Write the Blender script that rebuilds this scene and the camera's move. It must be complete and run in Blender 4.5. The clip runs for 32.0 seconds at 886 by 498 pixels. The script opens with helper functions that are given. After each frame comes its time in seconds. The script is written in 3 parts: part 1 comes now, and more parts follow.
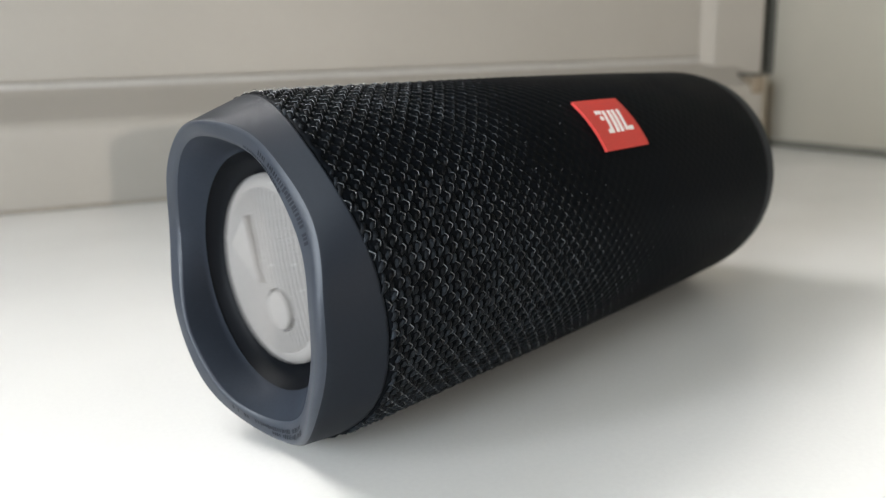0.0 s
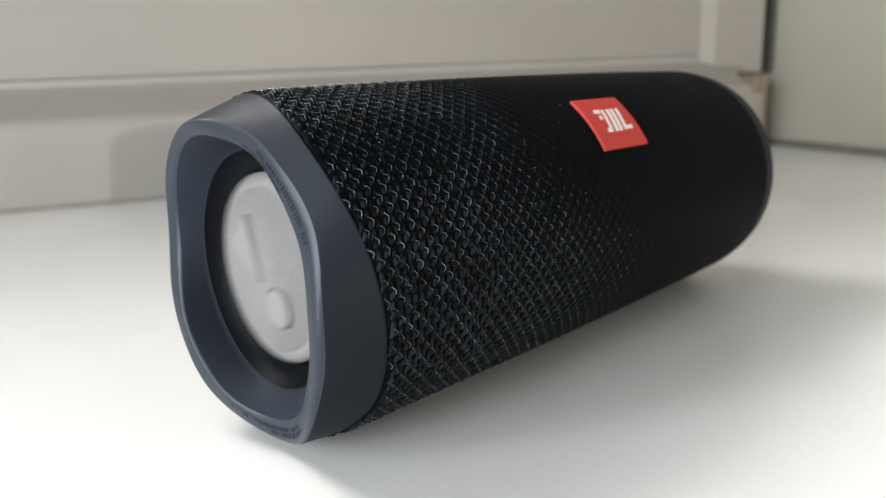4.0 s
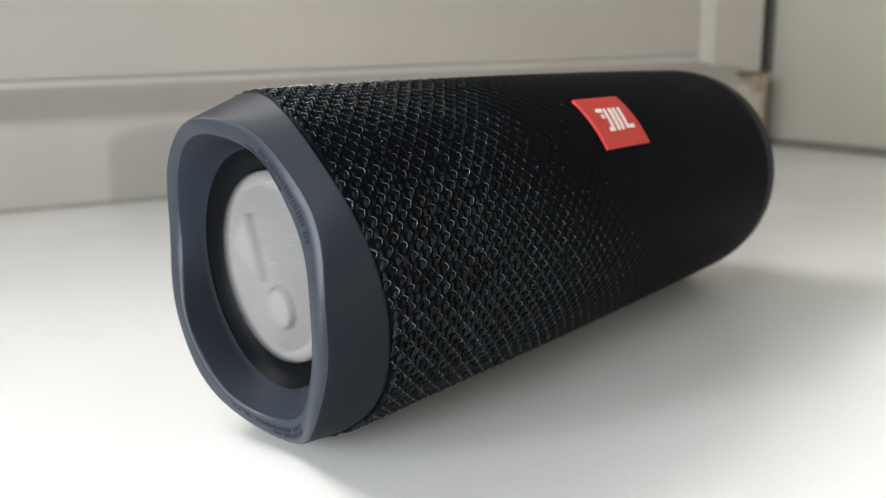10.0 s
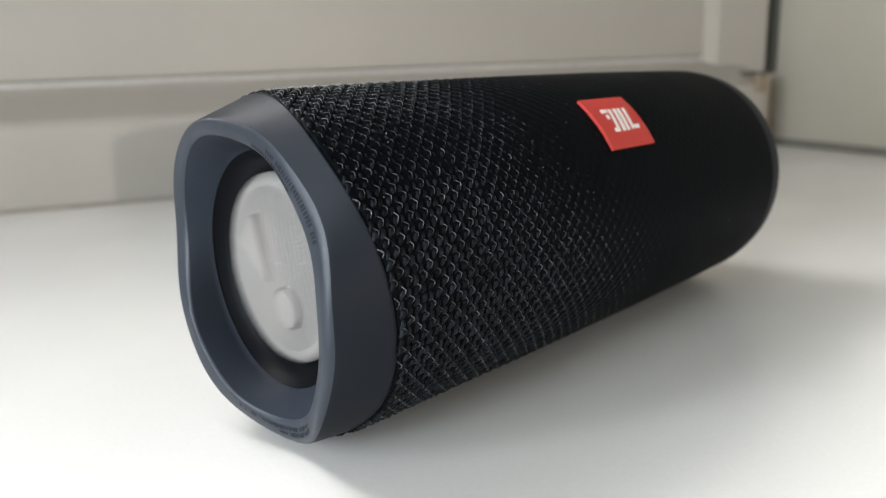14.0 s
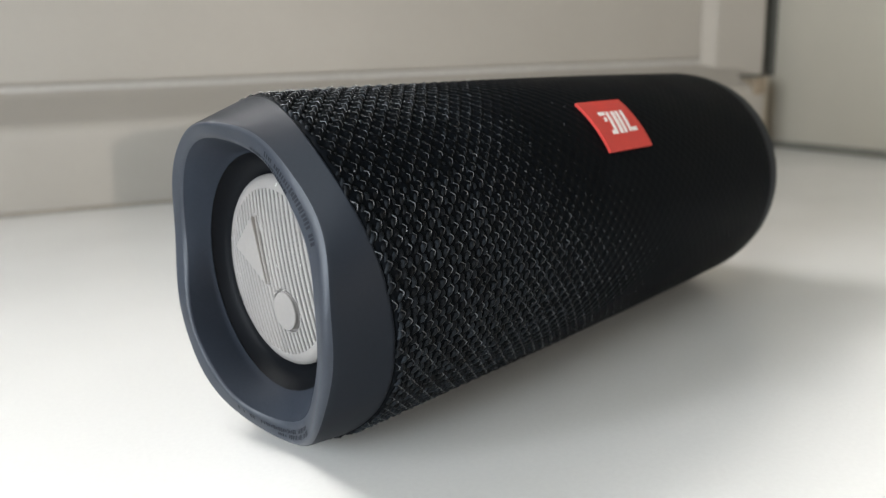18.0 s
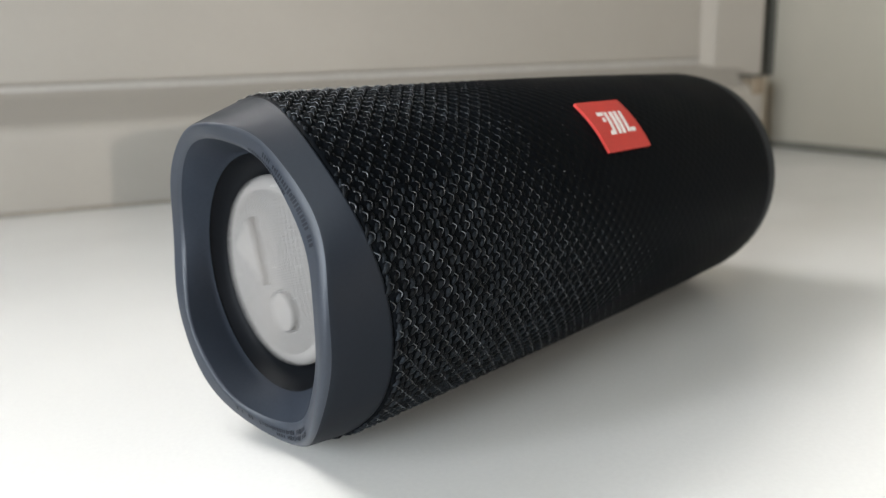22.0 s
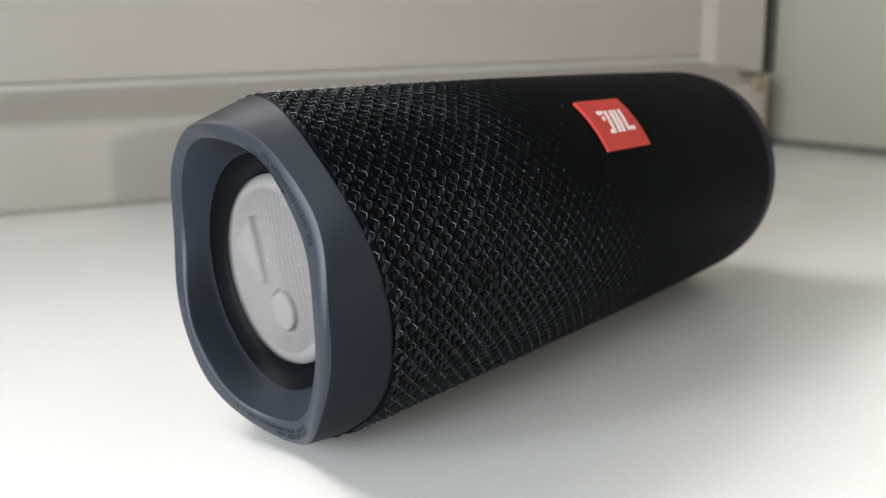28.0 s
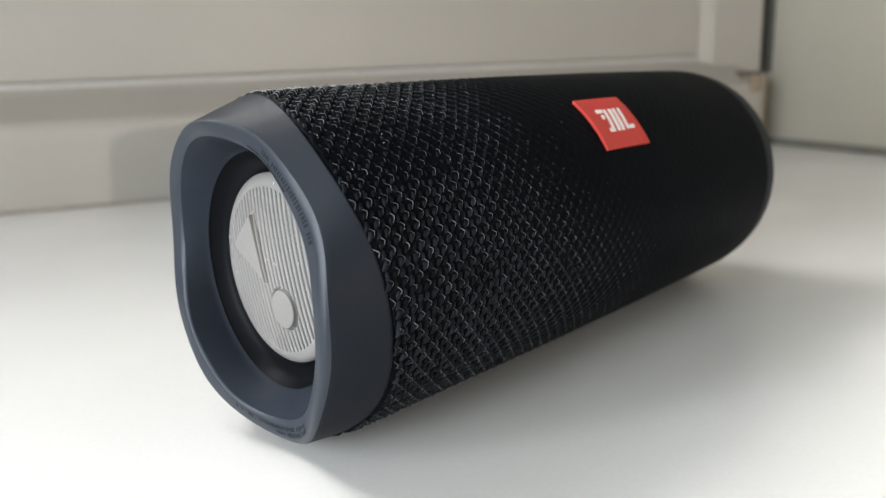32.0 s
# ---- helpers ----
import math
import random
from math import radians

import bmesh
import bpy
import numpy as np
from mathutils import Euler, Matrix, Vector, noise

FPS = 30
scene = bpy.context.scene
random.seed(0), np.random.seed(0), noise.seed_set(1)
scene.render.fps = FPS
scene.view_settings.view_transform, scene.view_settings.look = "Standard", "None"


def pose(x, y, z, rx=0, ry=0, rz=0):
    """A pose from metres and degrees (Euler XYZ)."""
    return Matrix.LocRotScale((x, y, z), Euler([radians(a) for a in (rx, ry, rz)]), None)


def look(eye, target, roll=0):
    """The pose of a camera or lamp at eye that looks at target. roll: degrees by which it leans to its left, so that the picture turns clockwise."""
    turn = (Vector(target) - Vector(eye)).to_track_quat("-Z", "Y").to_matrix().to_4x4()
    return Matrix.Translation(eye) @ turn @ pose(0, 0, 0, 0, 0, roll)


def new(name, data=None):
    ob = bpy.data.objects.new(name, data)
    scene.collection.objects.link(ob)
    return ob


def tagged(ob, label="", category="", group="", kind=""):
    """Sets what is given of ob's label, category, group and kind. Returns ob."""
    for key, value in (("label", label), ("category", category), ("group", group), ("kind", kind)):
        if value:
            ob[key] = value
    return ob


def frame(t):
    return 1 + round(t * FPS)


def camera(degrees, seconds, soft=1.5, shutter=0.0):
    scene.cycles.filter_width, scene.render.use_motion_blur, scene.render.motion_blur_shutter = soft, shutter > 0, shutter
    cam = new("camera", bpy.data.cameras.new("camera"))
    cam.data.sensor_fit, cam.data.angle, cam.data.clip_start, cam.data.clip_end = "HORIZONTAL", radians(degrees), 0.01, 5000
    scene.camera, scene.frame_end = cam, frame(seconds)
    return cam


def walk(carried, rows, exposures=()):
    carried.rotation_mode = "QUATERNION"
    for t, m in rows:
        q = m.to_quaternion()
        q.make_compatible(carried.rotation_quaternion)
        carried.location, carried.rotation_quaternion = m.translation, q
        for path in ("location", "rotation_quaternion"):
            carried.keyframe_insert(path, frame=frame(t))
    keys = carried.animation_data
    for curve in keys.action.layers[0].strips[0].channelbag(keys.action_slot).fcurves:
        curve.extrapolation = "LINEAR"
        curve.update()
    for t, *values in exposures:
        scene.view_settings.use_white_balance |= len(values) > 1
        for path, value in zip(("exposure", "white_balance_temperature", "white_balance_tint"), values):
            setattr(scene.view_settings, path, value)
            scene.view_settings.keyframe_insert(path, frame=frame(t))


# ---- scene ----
cam = camera(63.65, 32.0, soft=1.2, shutter=1.0)
cam.data.dof.use_dof, cam.data.dof.focus_distance, cam.data.dof.aperture_fstop = True, 0.126, 18.0
PATH = [
    (0, pose(0.00718, -0.13078, 0.07096, 76.277, 2.313, -18.298)),
    (0.5, pose(0.00733, -0.13106, 0.07117, 76.225, 2.283, -18.300)),
    (1, pose(0.00745, -0.13099, 0.07100, 76.259, 2.314, -18.347)),
    (1.5, pose(0.00741, -0.13096, 0.07120, 76.159, 2.273, -18.363)),
    (2, pose(0.00732, -0.13086, 0.07106, 76.218, 2.290, -18.422)),
    (2.5, pose(0.00731, -0.13077, 0.07096, 76.214, 2.277, -18.437)),
    (3, pose(0.00733, -0.13081, 0.07093, 76.207, 2.254, -18.414)),
    (3.5, pose(0.00747, -0.13105, 0.07109, 76.152, 2.265, -18.254)),
    (5.5, pose(0.00711, -0.13058, 0.07101, 76.241, 2.240, -18.338)),
    (6, pose(0.00710, -0.13042, 0.07097, 76.255, 2.268, -18.350)),
    (6.5, pose(0.00686, -0.13021, 0.07095, 76.218, 2.225, -18.371)),
    (7, pose(0.00690, -0.13037, 0.07086, 76.201, 2.262, -18.368)),
    (7.5, pose(0.00698, -0.13038, 0.07078, 76.145, 2.320, -18.366)),
    (8, pose(0.00702, -0.13046, 0.07093, 76.129, 2.326, -18.320)),
    (8.5, pose(0.00698, -0.13025, 0.07082, 76.134, 2.320, -18.335)),
    (9, pose(0.00697, -0.13019, 0.07087, 76.156, 2.263, -18.381)),
    (9.5, pose(0.00691, -0.13029, 0.07082, 76.151, 2.224, -18.388)),
    (10, pose(0.00682, -0.13046, 0.07082, 76.172, 2.288, -18.381)),
    (10.5, pose(0.00690, -0.13040, 0.07069, 76.174, 2.339, -18.368)),
    (11, pose(0.00660, -0.13033, 0.07081, 76.122, 2.289, -18.289)),
    (11.5, pose(0.00632, -0.13055, 0.07087, 76.134, 2.319, -18.167)),
    (12, pose(0.00610, -0.13077, 0.07087, 76.144, 2.361, -18.091)),
    (12.5, pose(0.00602, -0.13096, 0.07100, 76.105, 2.393, -18.021)),
    (13, pose(0.00622, -0.13080, 0.07104, 76.106, 2.409, -18.052)),
    (13.5, pose(0.00619, -0.13079, 0.07101, 76.158, 2.408, -18.108)),
    (14, pose(0.00620, -0.13066, 0.07102, 76.183, 2.340, -18.144)),
    (14.5, pose(0.00622, -0.13061, 0.07088, 76.285, 2.332, -18.202)),
    (16.5, pose(0.00635, -0.13095, 0.07097, 76.407, 2.334, -18.220)),
    (17, pose(0.00639, -0.13089, 0.07088, 76.423, 2.385, -18.231)),
    (17.5, pose(0.00640, -0.13093, 0.07083, 76.436, 2.409, -18.225)),
    (18, pose(0.00628, -0.13103, 0.07090, 76.429, 2.406, -18.233)),
    (18.5, pose(0.00634, -0.13103, 0.07088, 76.428, 2.384, -18.221)),
    (19, pose(0.00634, -0.13104, 0.07101, 76.398, 2.338, -18.216)),
    (19.5, pose(0.00633, -0.13121, 0.07110, 76.449, 2.408, -18.194)),
    (20, pose(0.00633, -0.13101, 0.07105, 76.416, 2.389, -18.257)),
    (20.5, pose(0.00626, -0.13099, 0.07094, 76.411, 2.369, -18.252)),
    (21, pose(0.00639, -0.13094, 0.07088, 76.353, 2.350, -18.228)),
    (21.5, pose(0.00639, -0.13108, 0.07108, 76.398, 2.400, -18.251)),
    (22, pose(0.00640, -0.13103, 0.07108, 76.397, 2.409, -18.316)),
    (22.5, pose(0.00659, -0.13093, 0.07123, 76.346, 2.430, -18.310)),
    (23, pose(0.00669, -0.13093, 0.07114, 76.295, 2.414, -18.295)),
    (23.5, pose(0.00670, -0.13085, 0.07098, 76.309, 2.454, -18.312)),
    (24, pose(0.00670, -0.13102, 0.07119, 76.282, 2.490, -18.309)),
    (24.5, pose(0.00672, -0.13100, 0.07109, 76.226, 2.438, -18.305)),
    (25, pose(0.00665, -0.13110, 0.07108, 76.195, 2.406, -18.302)),
    (25.5, pose(0.00666, -0.13108, 0.07105, 76.137, 2.408, -18.247)),
    (27.5, pose(0.00675, -0.13172, 0.07148, 76.234, 2.515, -18.059)),
    (28, pose(0.00668, -0.13135, 0.07134, 76.222, 2.460, -18.216)),
    (28.5, pose(0.00666, -0.13126, 0.07126, 76.200, 2.382, -18.331)),
    (29, pose(0.00669, -0.13092, 0.07106, 76.057, 2.336, -18.430)),
    (29.5, pose(0.00677, -0.13086, 0.07108, 75.944, 2.380, -18.417)),
    (30, pose(0.00678, -0.13075, 0.07085, 75.923, 2.332, -18.464)),
    (30.5, pose(0.00670, -0.13056, 0.07075, 75.889, 2.332, -18.479)),
    (31, pose(0.00661, -0.13075, 0.07078, 75.921, 2.301, -18.456)),
    (31.5, pose(0.00655, -0.13077, 0.07106, 75.962, 2.395, -18.417)),
    (32, pose(0.00626, -0.13114, 0.07108, 76.195, 2.460, -18.422)),
]
walk(cam, PATH, ((0, -0.37), (11, -0.37), (12, -0.32), (13, -0.42), (14, -0.43), (32, -0.43)))

# ---- world, daylight, room lamp ----
world = bpy.data.worlds.new("sky")
scene.world = world
world.use_nodes = True
wn = world.node_tree.nodes
sky = wn.new("ShaderNodeTexSky")
sky.sky_type = "NISHITA"
sky.sun_disc = False
sky.sun_elevation = radians(45.0)
sky.sun_rotation = radians(-45)
world.node_tree.links.new(sky.outputs[0], wn["Background"].inputs[0])
wn["Background"].inputs[1].default_value = 0.05


def area_lamp(name, m, width, height, watts, colour):
    d = bpy.data.lights.new(name, "AREA")
    d.shape, d.size, d.size_y, d.energy, d.color = "RECTANGLE", width, height, watts, colour
    ob = new(name, d)
    ob.matrix_world = m
    return ob


# the sky's light in the window opening, two unseen fill lamps added in openings of the left-hand walls, and a lamp that
# stands low in the room
SUN_FROM = Vector((-0.50, 0.50, 0.707))
sun_data = bpy.data.lights.new("sun", "SUN")
sun_data.energy, sun_data.angle, sun_data.color = 3.05, radians(22.0), (1.0, 0.985, 0.965)
sun = new("sun", sun_data)
sun.matrix_world = look(SUN_FROM * 6, (0, 0, 0))
area_lamp("window_light", look((-0.39, 0.458, 1.22), (-0.39, -1.0, 1.11)), 0.55, 1.42, 12.0, (0.93, 0.97, 1.0))
area_lamp("reveal_fill_light", look((-0.755, -0.13, 0.34), (0.0, -0.13, 0.20)), 0.15, 0.40, 5.2, (0.885, 0.945, 1.0))
area_lamp("room_fill_light", look((-0.64, -0.44, 0.22), (0.0, -0.44, 0.22)), 0.28, 0.40, 11.0, (0.82, 0.91, 1.0))
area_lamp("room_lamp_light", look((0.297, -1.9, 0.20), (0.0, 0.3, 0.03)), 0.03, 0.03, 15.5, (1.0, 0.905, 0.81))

# ---- materials ----


def material(name, colour, rough=0.5, metal=0.0, spec=0.5):
    m = bpy.data.materials.new(name)
    m.use_nodes = True
    b = m.node_tree.nodes["Principled BSDF"]
    b.inputs["Base Color"].default_value = (*colour, 1)
    b.inputs["Roughness"].default_value = rough
    b.inputs["Metallic"].default_value = metal
    b.inputs["Specular IOR Level"].default_value = spec
    return m


def grained(m, scale, amount, bump, stain_scale=6.0, stain=0.04, rough_vary=0.08):
    """Fine grain, soft stains, uneven gloss and fine relief, by object space."""
    t = m.node_tree
    b = t.nodes["Principled BSDF"]
    co = t.nodes.new("ShaderNodeTexCoord")
    fine = t.nodes.new("ShaderNodeTexNoise")
    fine.inputs["Scale"].default_value, fine.inputs["Detail"].default_value = scale, 6
    wide = t.nodes.new("ShaderNodeTexNoise")
    wide.inputs["Scale"].default_value, wide.inputs["Detail"].default_value = stain_scale, 4
    for n in (fine, wide):
        t.links.new(co.outputs["Object"], n.inputs["Vector"])
    base = tuple(b.inputs["Base Color"].default_value)
    last = None
    for n, k in ((fine, amount), (wide, stain)):
        mix = t.nodes.new("ShaderNodeMix")
        mix.data_type, mix.blend_type = "RGBA", "MULTIPLY"
        mix.inputs[0].default_value = 1.0
        ramp = t.nodes.new("ShaderNodeMapRange")
        ramp.inputs["From Min"].default_value, ramp.inputs["From Max"].default_value = 0.3, 0.7
        ramp.inputs["To Min"].default_value, ramp.inputs["To Max"].default_value = 1 - k, 1 + k
        t.links.new(n.outputs["Fac"], ramp.inputs["Value"])
        if last is None:
            mix.inputs[6].default_value = base
        else:
            t.links.new(last, mix.inputs[6])
        t.links.new(ramp.outputs[0], mix.inputs[7])
        last = mix.outputs[2]
    t.links.new(last, b.inputs["Base Color"])
    r = b.inputs["Roughness"].default_value
    rr = t.nodes.new("ShaderNodeMapRange")
    rr.inputs["To Min"].default_value, rr.inputs["To Max"].default_value = max(0.02, r - rough_vary), min(1, r + rough_vary)
    t.links.new(wide.outputs["Fac"], rr.inputs["Value"])
    t.links.new(rr.outputs[0], b.inputs["Roughness"])
    if bump:
        bp = t.nodes.new("ShaderNodeBump")
        bp.inputs["Strength"].default_value, bp.inputs["Distance"].default_value = 0.5, bump
        t.links.new(fine.outputs["Fac"], bp.inputs["Height"])
        t.links.new(bp.outputs[0], b.inputs["Normal"])
    return m


def island_varied(m, scale, amount, bump, stain_scale, stain, rough_vary):
    """The same grain, and each loose piece a little lighter or darker, duller or shinier."""
    m = grained(m, scale, amount, bump, stain_scale, stain, rough_vary)
    t = m.node_tree
    b = t.nodes["Principled BSDF"]
    geo = t.nodes.new("ShaderNodeNewGeometry")
    rg = t.nodes.new("ShaderNodeMapRange")
    rg.inputs["To Min"].default_value, rg.inputs["To Max"].default_value = 0.25, 1.7
    t.links.new(geo.outputs["Random Per Island"], rg.inputs["Value"])
    mix = t.nodes.new("ShaderNodeMix")
    mix.data_type, mix.blend_type = "RGBA", "MULTIPLY"
    mix.inputs[0].default_value = 1.0
    t.links.new(b.inputs["Base Color"].links[0].from_socket, mix.inputs[6])
    t.links.new(rg.outputs[0], mix.inputs[7])
    t.links.new(mix.outputs[2], b.inputs["Base Color"])
    return m


SILL = grained(material("sill_laminate", (0.80, 0.79, 0.76), 0.20), 900, 0.015, 0.00002, 9, 0.03, 0.06)
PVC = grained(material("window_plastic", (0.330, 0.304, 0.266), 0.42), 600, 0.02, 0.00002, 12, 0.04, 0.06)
PLASTER = grained(material("reveal_paint", (0.42, 0.385, 0.315), 0.7), 700, 0.03, 0.00006, 14, 0.04)
GROUND = grained(material("outside_paving", (0.25, 0.24, 0.22), 0.85), 3, 0.1, 0.002, 0.3, 0.1)
ROOM = grained(material("room_paint", (0.46, 0.455, 0.44), 0.85), 60, 0.04, 0.0003, 1.5, 0.05)
CEILING = grained(material("ceiling_paint", (0.60, 0.59, 0.57), 0.85), 60, 0.04, 0.0003, 1.5, 0.05)
FLOOR = grained(material("floor_wood", (0.44, 0.39, 0.33), 0.5), 30, 0.15, 0.0003, 2.0, 0.12)
SEAL = grained(material("grey_seal", (0.40, 0.38, 0.35), 0.6), 500, 0.08, 0.00005)
BEAD = grained(material("old_sealant", (0.27, 0.24, 0.20), 0.7), 500, 0.12, 0.00005, 30, 0.2)
CAULK = grained(material("grey_sealant", (0.17, 0.165, 0.14), 0.65), 500, 0.1, 0.00005, 30, 0.15)
GAP_AND_SHADE = grained(material("dark_seal_and_shade", (0.10, 0.095, 0.078), 0.7), 500, 0.1, 0.00005)
HINGE = grained(material("hinge_cover", (0.24, 0.19, 0.135), 0.5), 500, 0.06, 0.00005)
YARN = grained(material("black_yarn", (0.0027, 0.0036, 0.0048), 0.5, spec=0.022), 2500, 0.25, 0.00006, 60, 0.15)
TWIST = island_varied(material("dull_black_yarn", (0.0082, 0.0104, 0.0132), 0.5, spec=0.09), 2500, 0.35, 0.00008, 300, 0.3, 0.10)
THREAD = island_varied(material("shiny_black_yarn", (0.046, 0.053, 0.061), 0.27, spec=0.85), 2500, 0.3, 0.0, 300, 0.35, 0.10)
GLINT = material("pale_glint", (0.22, 0.23, 0.24), 0.4)
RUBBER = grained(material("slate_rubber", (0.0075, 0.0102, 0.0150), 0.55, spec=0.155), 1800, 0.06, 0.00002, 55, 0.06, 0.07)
# paler copy of the slate rubber: the light on the lip is in its colour
LIT_LIP = grained(material("lit_smooth_slate_rubber", (0.0195, 0.0250, 0.0355), 0.42, spec=0.38), 1800, 0.07, 0.00002, 70, 0.10, 0.07)
# same rubber again, lightened to paint in the light inside the cap
LIT_THROAT = grained(material("lit_matt_slate_rubber", (0.0150, 0.0192, 0.0272), 0.62, spec=0.12), 1800, 0.07, 0.00002, 70, 0.10, 0.07)
SURROUND = grained(material("black_rubber", (0.0035, 0.0042, 0.0055), 0.45, spec=0.06), 1500, 0.1, 0.00002, 70, 0.12)
SILVER = grained(material("silver_paint", (0.258, 0.244, 0.233), 0.45, metal=0.15), 1600, 0.03, 0.00001, 120, 0.04)
RED = grained(material("red_woven_label", (0.50, 0.035, 0.025), 0.55), 3000, 0.12, 0.00008, 150, 0.06)
WHITE = grained(material("white_print", (0.78, 0.76, 0.74), 0.5), 2500, 0.04, 0.0)
INK = grained(material("embossed_print", (0.014, 0.017, 0.023), 0.6, spec=0.15), 1500, 0.1, 0.0)
DUST = material("pale_dust", (0.62, 0.61, 0.58), 0.9)
GLASS = bpy.data.materials.new("window_glass")
GLASS.use_nodes = True
g = GLASS.node_tree.nodes["Principled BSDF"]
g.inputs["Transmission Weight"].default_value, g.inputs["Roughness"].default_value, g.inputs["IOR"].default_value = 1.0, 0.0, 1.45

# ---- mesh helpers ----


def smooth(me):
    me.polygons.foreach_set("use_smooth", [True] * len(me.polygons))
    return me


def mesh_of(name, verts, faces, mat, soft=True):
    me = bpy.data.meshes.new(name)
    me.from_pydata([tuple(v) for v in verts], [], faces)
    me.materials.append(mat)
    me.update()
    if soft:
        smooth(me)
    return me


def hang(name, me, parent, label=""):
    ob = new(name, me)
    ob.parent = parent
    if label:
        tagged(ob, label)
    return ob


def part(name, bm, mat, parent, label="", soft=False):
    me = bpy.data.meshes.new(name)
    bm.to_mesh(me)
    bm.free()
    me.materials.append(mat)
    if soft:
        smooth(me)
    ob = new(name, me)
    if parent is not None:
        ob.parent = parent
    if label:
        tagged(ob, label)
    return ob


def block(x0, x1, y0, y1, z0, z1, bevel=0.0, seg=2):
    bm = bmesh.new()
    bmesh.ops.create_cube(bm, size=1)
    for v in bm.verts:
        v.co = ((x0 + x1) / 2 + v.co.x * (x1 - x0), (y0 + y1) / 2 + v.co.y * (y1 - y0), (z0 + z1) / 2 + v.co.z * (z1 - z0))
    if bevel:
        bmesh.ops.bevel(bm, geom=bm.edges[:], offset=bevel, segments=seg, profile=0.5, affect="EDGES")
    return bm


def with_opening(x0, x1, y0, y1, z0, z1, oy0, oy1, oz0, oz1):
    """A wall across x with one opening through it."""
    bm = bmesh.new()
    for a, b, c, d in ((y0, oy0, z0, z1), (oy1, y1, z0, z1), (oy0, oy1, z0, oz0), (oy0, oy1, oz1, z1)):
        made = bmesh.ops.create_cube(bm, size=1)["verts"]
        for v in made:
            v.co = ((x0 + x1) / 2 + v.co.x * (x1 - x0), (a + b) / 2 + v.co.y * (b - a), (c + d) / 2 + v.co.z * (d - c))
    return bm


def extruded(outline, x0, x1):
    """A profile in the (y, z) plane drawn out along x."""
    bm = bmesh.new()
    a = [bm.verts.new((x0, y, z)) for y, z in outline]
    b = [bm.verts.new((x1, y, z)) for y, z in outline]
    n = len(outline)
    for i in range(n):
        bm.faces.new((a[i], b[i], b[(i + 1) % n], a[(i + 1) % n]))
    bm.faces.new(a[::-1])
    bm.faces.new(b)
    bmesh.ops.recalc_face_normals(bm, faces=bm.faces[:])
    return bm


def arc(cy, cz, r, a0, a1, n):
    return [(cy + r * math.cos(radians(a0 + (a1 - a0) * i / n)), cz + r * math.sin(radians(a0 + (a1 - a0) * i / n))) for i in range(n + 1)]


# ---- the place: sill, window, reveal, room ----
YW = 0.3526
XR = 0.4740
X_LEFT = -0.75
SILL_FRONT = -0.26

sill = part("window_sill", block(X_LEFT, XR - 0.0005, SILL_FRONT, YW + 0.02, -0.032, 0.0, 0.006, 3), SILL, None, soft=False)
tagged(sill, "glossy white laminate window sill under the window", "window sill", kind="structure")

window = tagged(new("window_1"), "white plastic window with a lower frame rail and a sash", "window", kind="structure")
# lower frame rail with a rounded nose, a sloping ledge behind it
rail = [(YW, 0.0), (YW, 0.046)] + arc(YW + 0.0085, 0.0470, 0.0085, 180, 100, 6) + [(YW + 0.031, 0.0690), (YW + 0.035, 0.0725), (YW + 0.10, 0.0725), (YW + 0.10, 0.0)]
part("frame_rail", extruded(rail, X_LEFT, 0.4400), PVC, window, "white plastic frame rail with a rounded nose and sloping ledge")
YS = 0.3876
SASH_TOP = 0.46
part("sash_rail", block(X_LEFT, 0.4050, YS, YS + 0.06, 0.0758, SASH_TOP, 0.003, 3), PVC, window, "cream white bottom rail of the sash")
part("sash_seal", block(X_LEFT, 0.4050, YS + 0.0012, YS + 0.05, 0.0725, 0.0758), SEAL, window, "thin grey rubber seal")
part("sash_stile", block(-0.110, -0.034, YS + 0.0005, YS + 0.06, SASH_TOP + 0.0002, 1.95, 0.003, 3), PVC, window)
# unseen panel, added to keep the sun off the right of the sill
part("sun_block_panel", block(-0.0338, 0.4050, YS + 0.0060, YS + 0.05, SASH_TOP + 0.0002, 1.95, 0.002, 2), PVC, window, "unseen plastic panel beside the pane, added to block the sun")
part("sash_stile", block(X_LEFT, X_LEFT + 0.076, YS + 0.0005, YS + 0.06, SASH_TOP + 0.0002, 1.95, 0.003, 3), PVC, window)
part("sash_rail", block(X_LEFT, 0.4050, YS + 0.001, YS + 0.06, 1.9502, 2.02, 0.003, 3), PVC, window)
pane = part("pane", block(X_LEFT + 0.076, -0.110, YS + 0.075, YS + 0.079, SASH_TOP + 0.0002, 1.95), GLASS, window, "clear window pane")
pane.visible_shadow = False
# jamb at the corner: a flat face, then a face turned to the room
part("jamb_seal", block(0.4052, 0.4070, YS + 0.0014, YS + 0.05, 0.0725, 2.02), SEAL, window)
part("jamb", block(0.4072, 0.4380, YS, YS + 0.06, 0.0725, 2.02, 0.0015, 2), PVC, window)
bm = bmesh.new()
quad_line = [(0.4035, YS + 0.02), (0.4035, YS - 0.0005), (0.4140, YS - 0.0040), (0.4150, YS - 0.0047), (0.4165, YS - 0.0050), (0.4600, YS - 0.0090), (0.4612, YS - 0.0075), (0.4612, YS + 0.02)]
lo = [bm.verts.new((x, y, 0.0)) for x, y in quad_line]
hi = [bm.verts.new((x, y, 2.02)) for x, y in quad_line]
for i in range(len(quad_line)):
    j = (i + 1) % len(quad_line)
    bm.faces.new((lo[i], lo[j], hi[j], hi[i]))
bm.faces.new(lo[::-1])
bm.faces.new(hi)
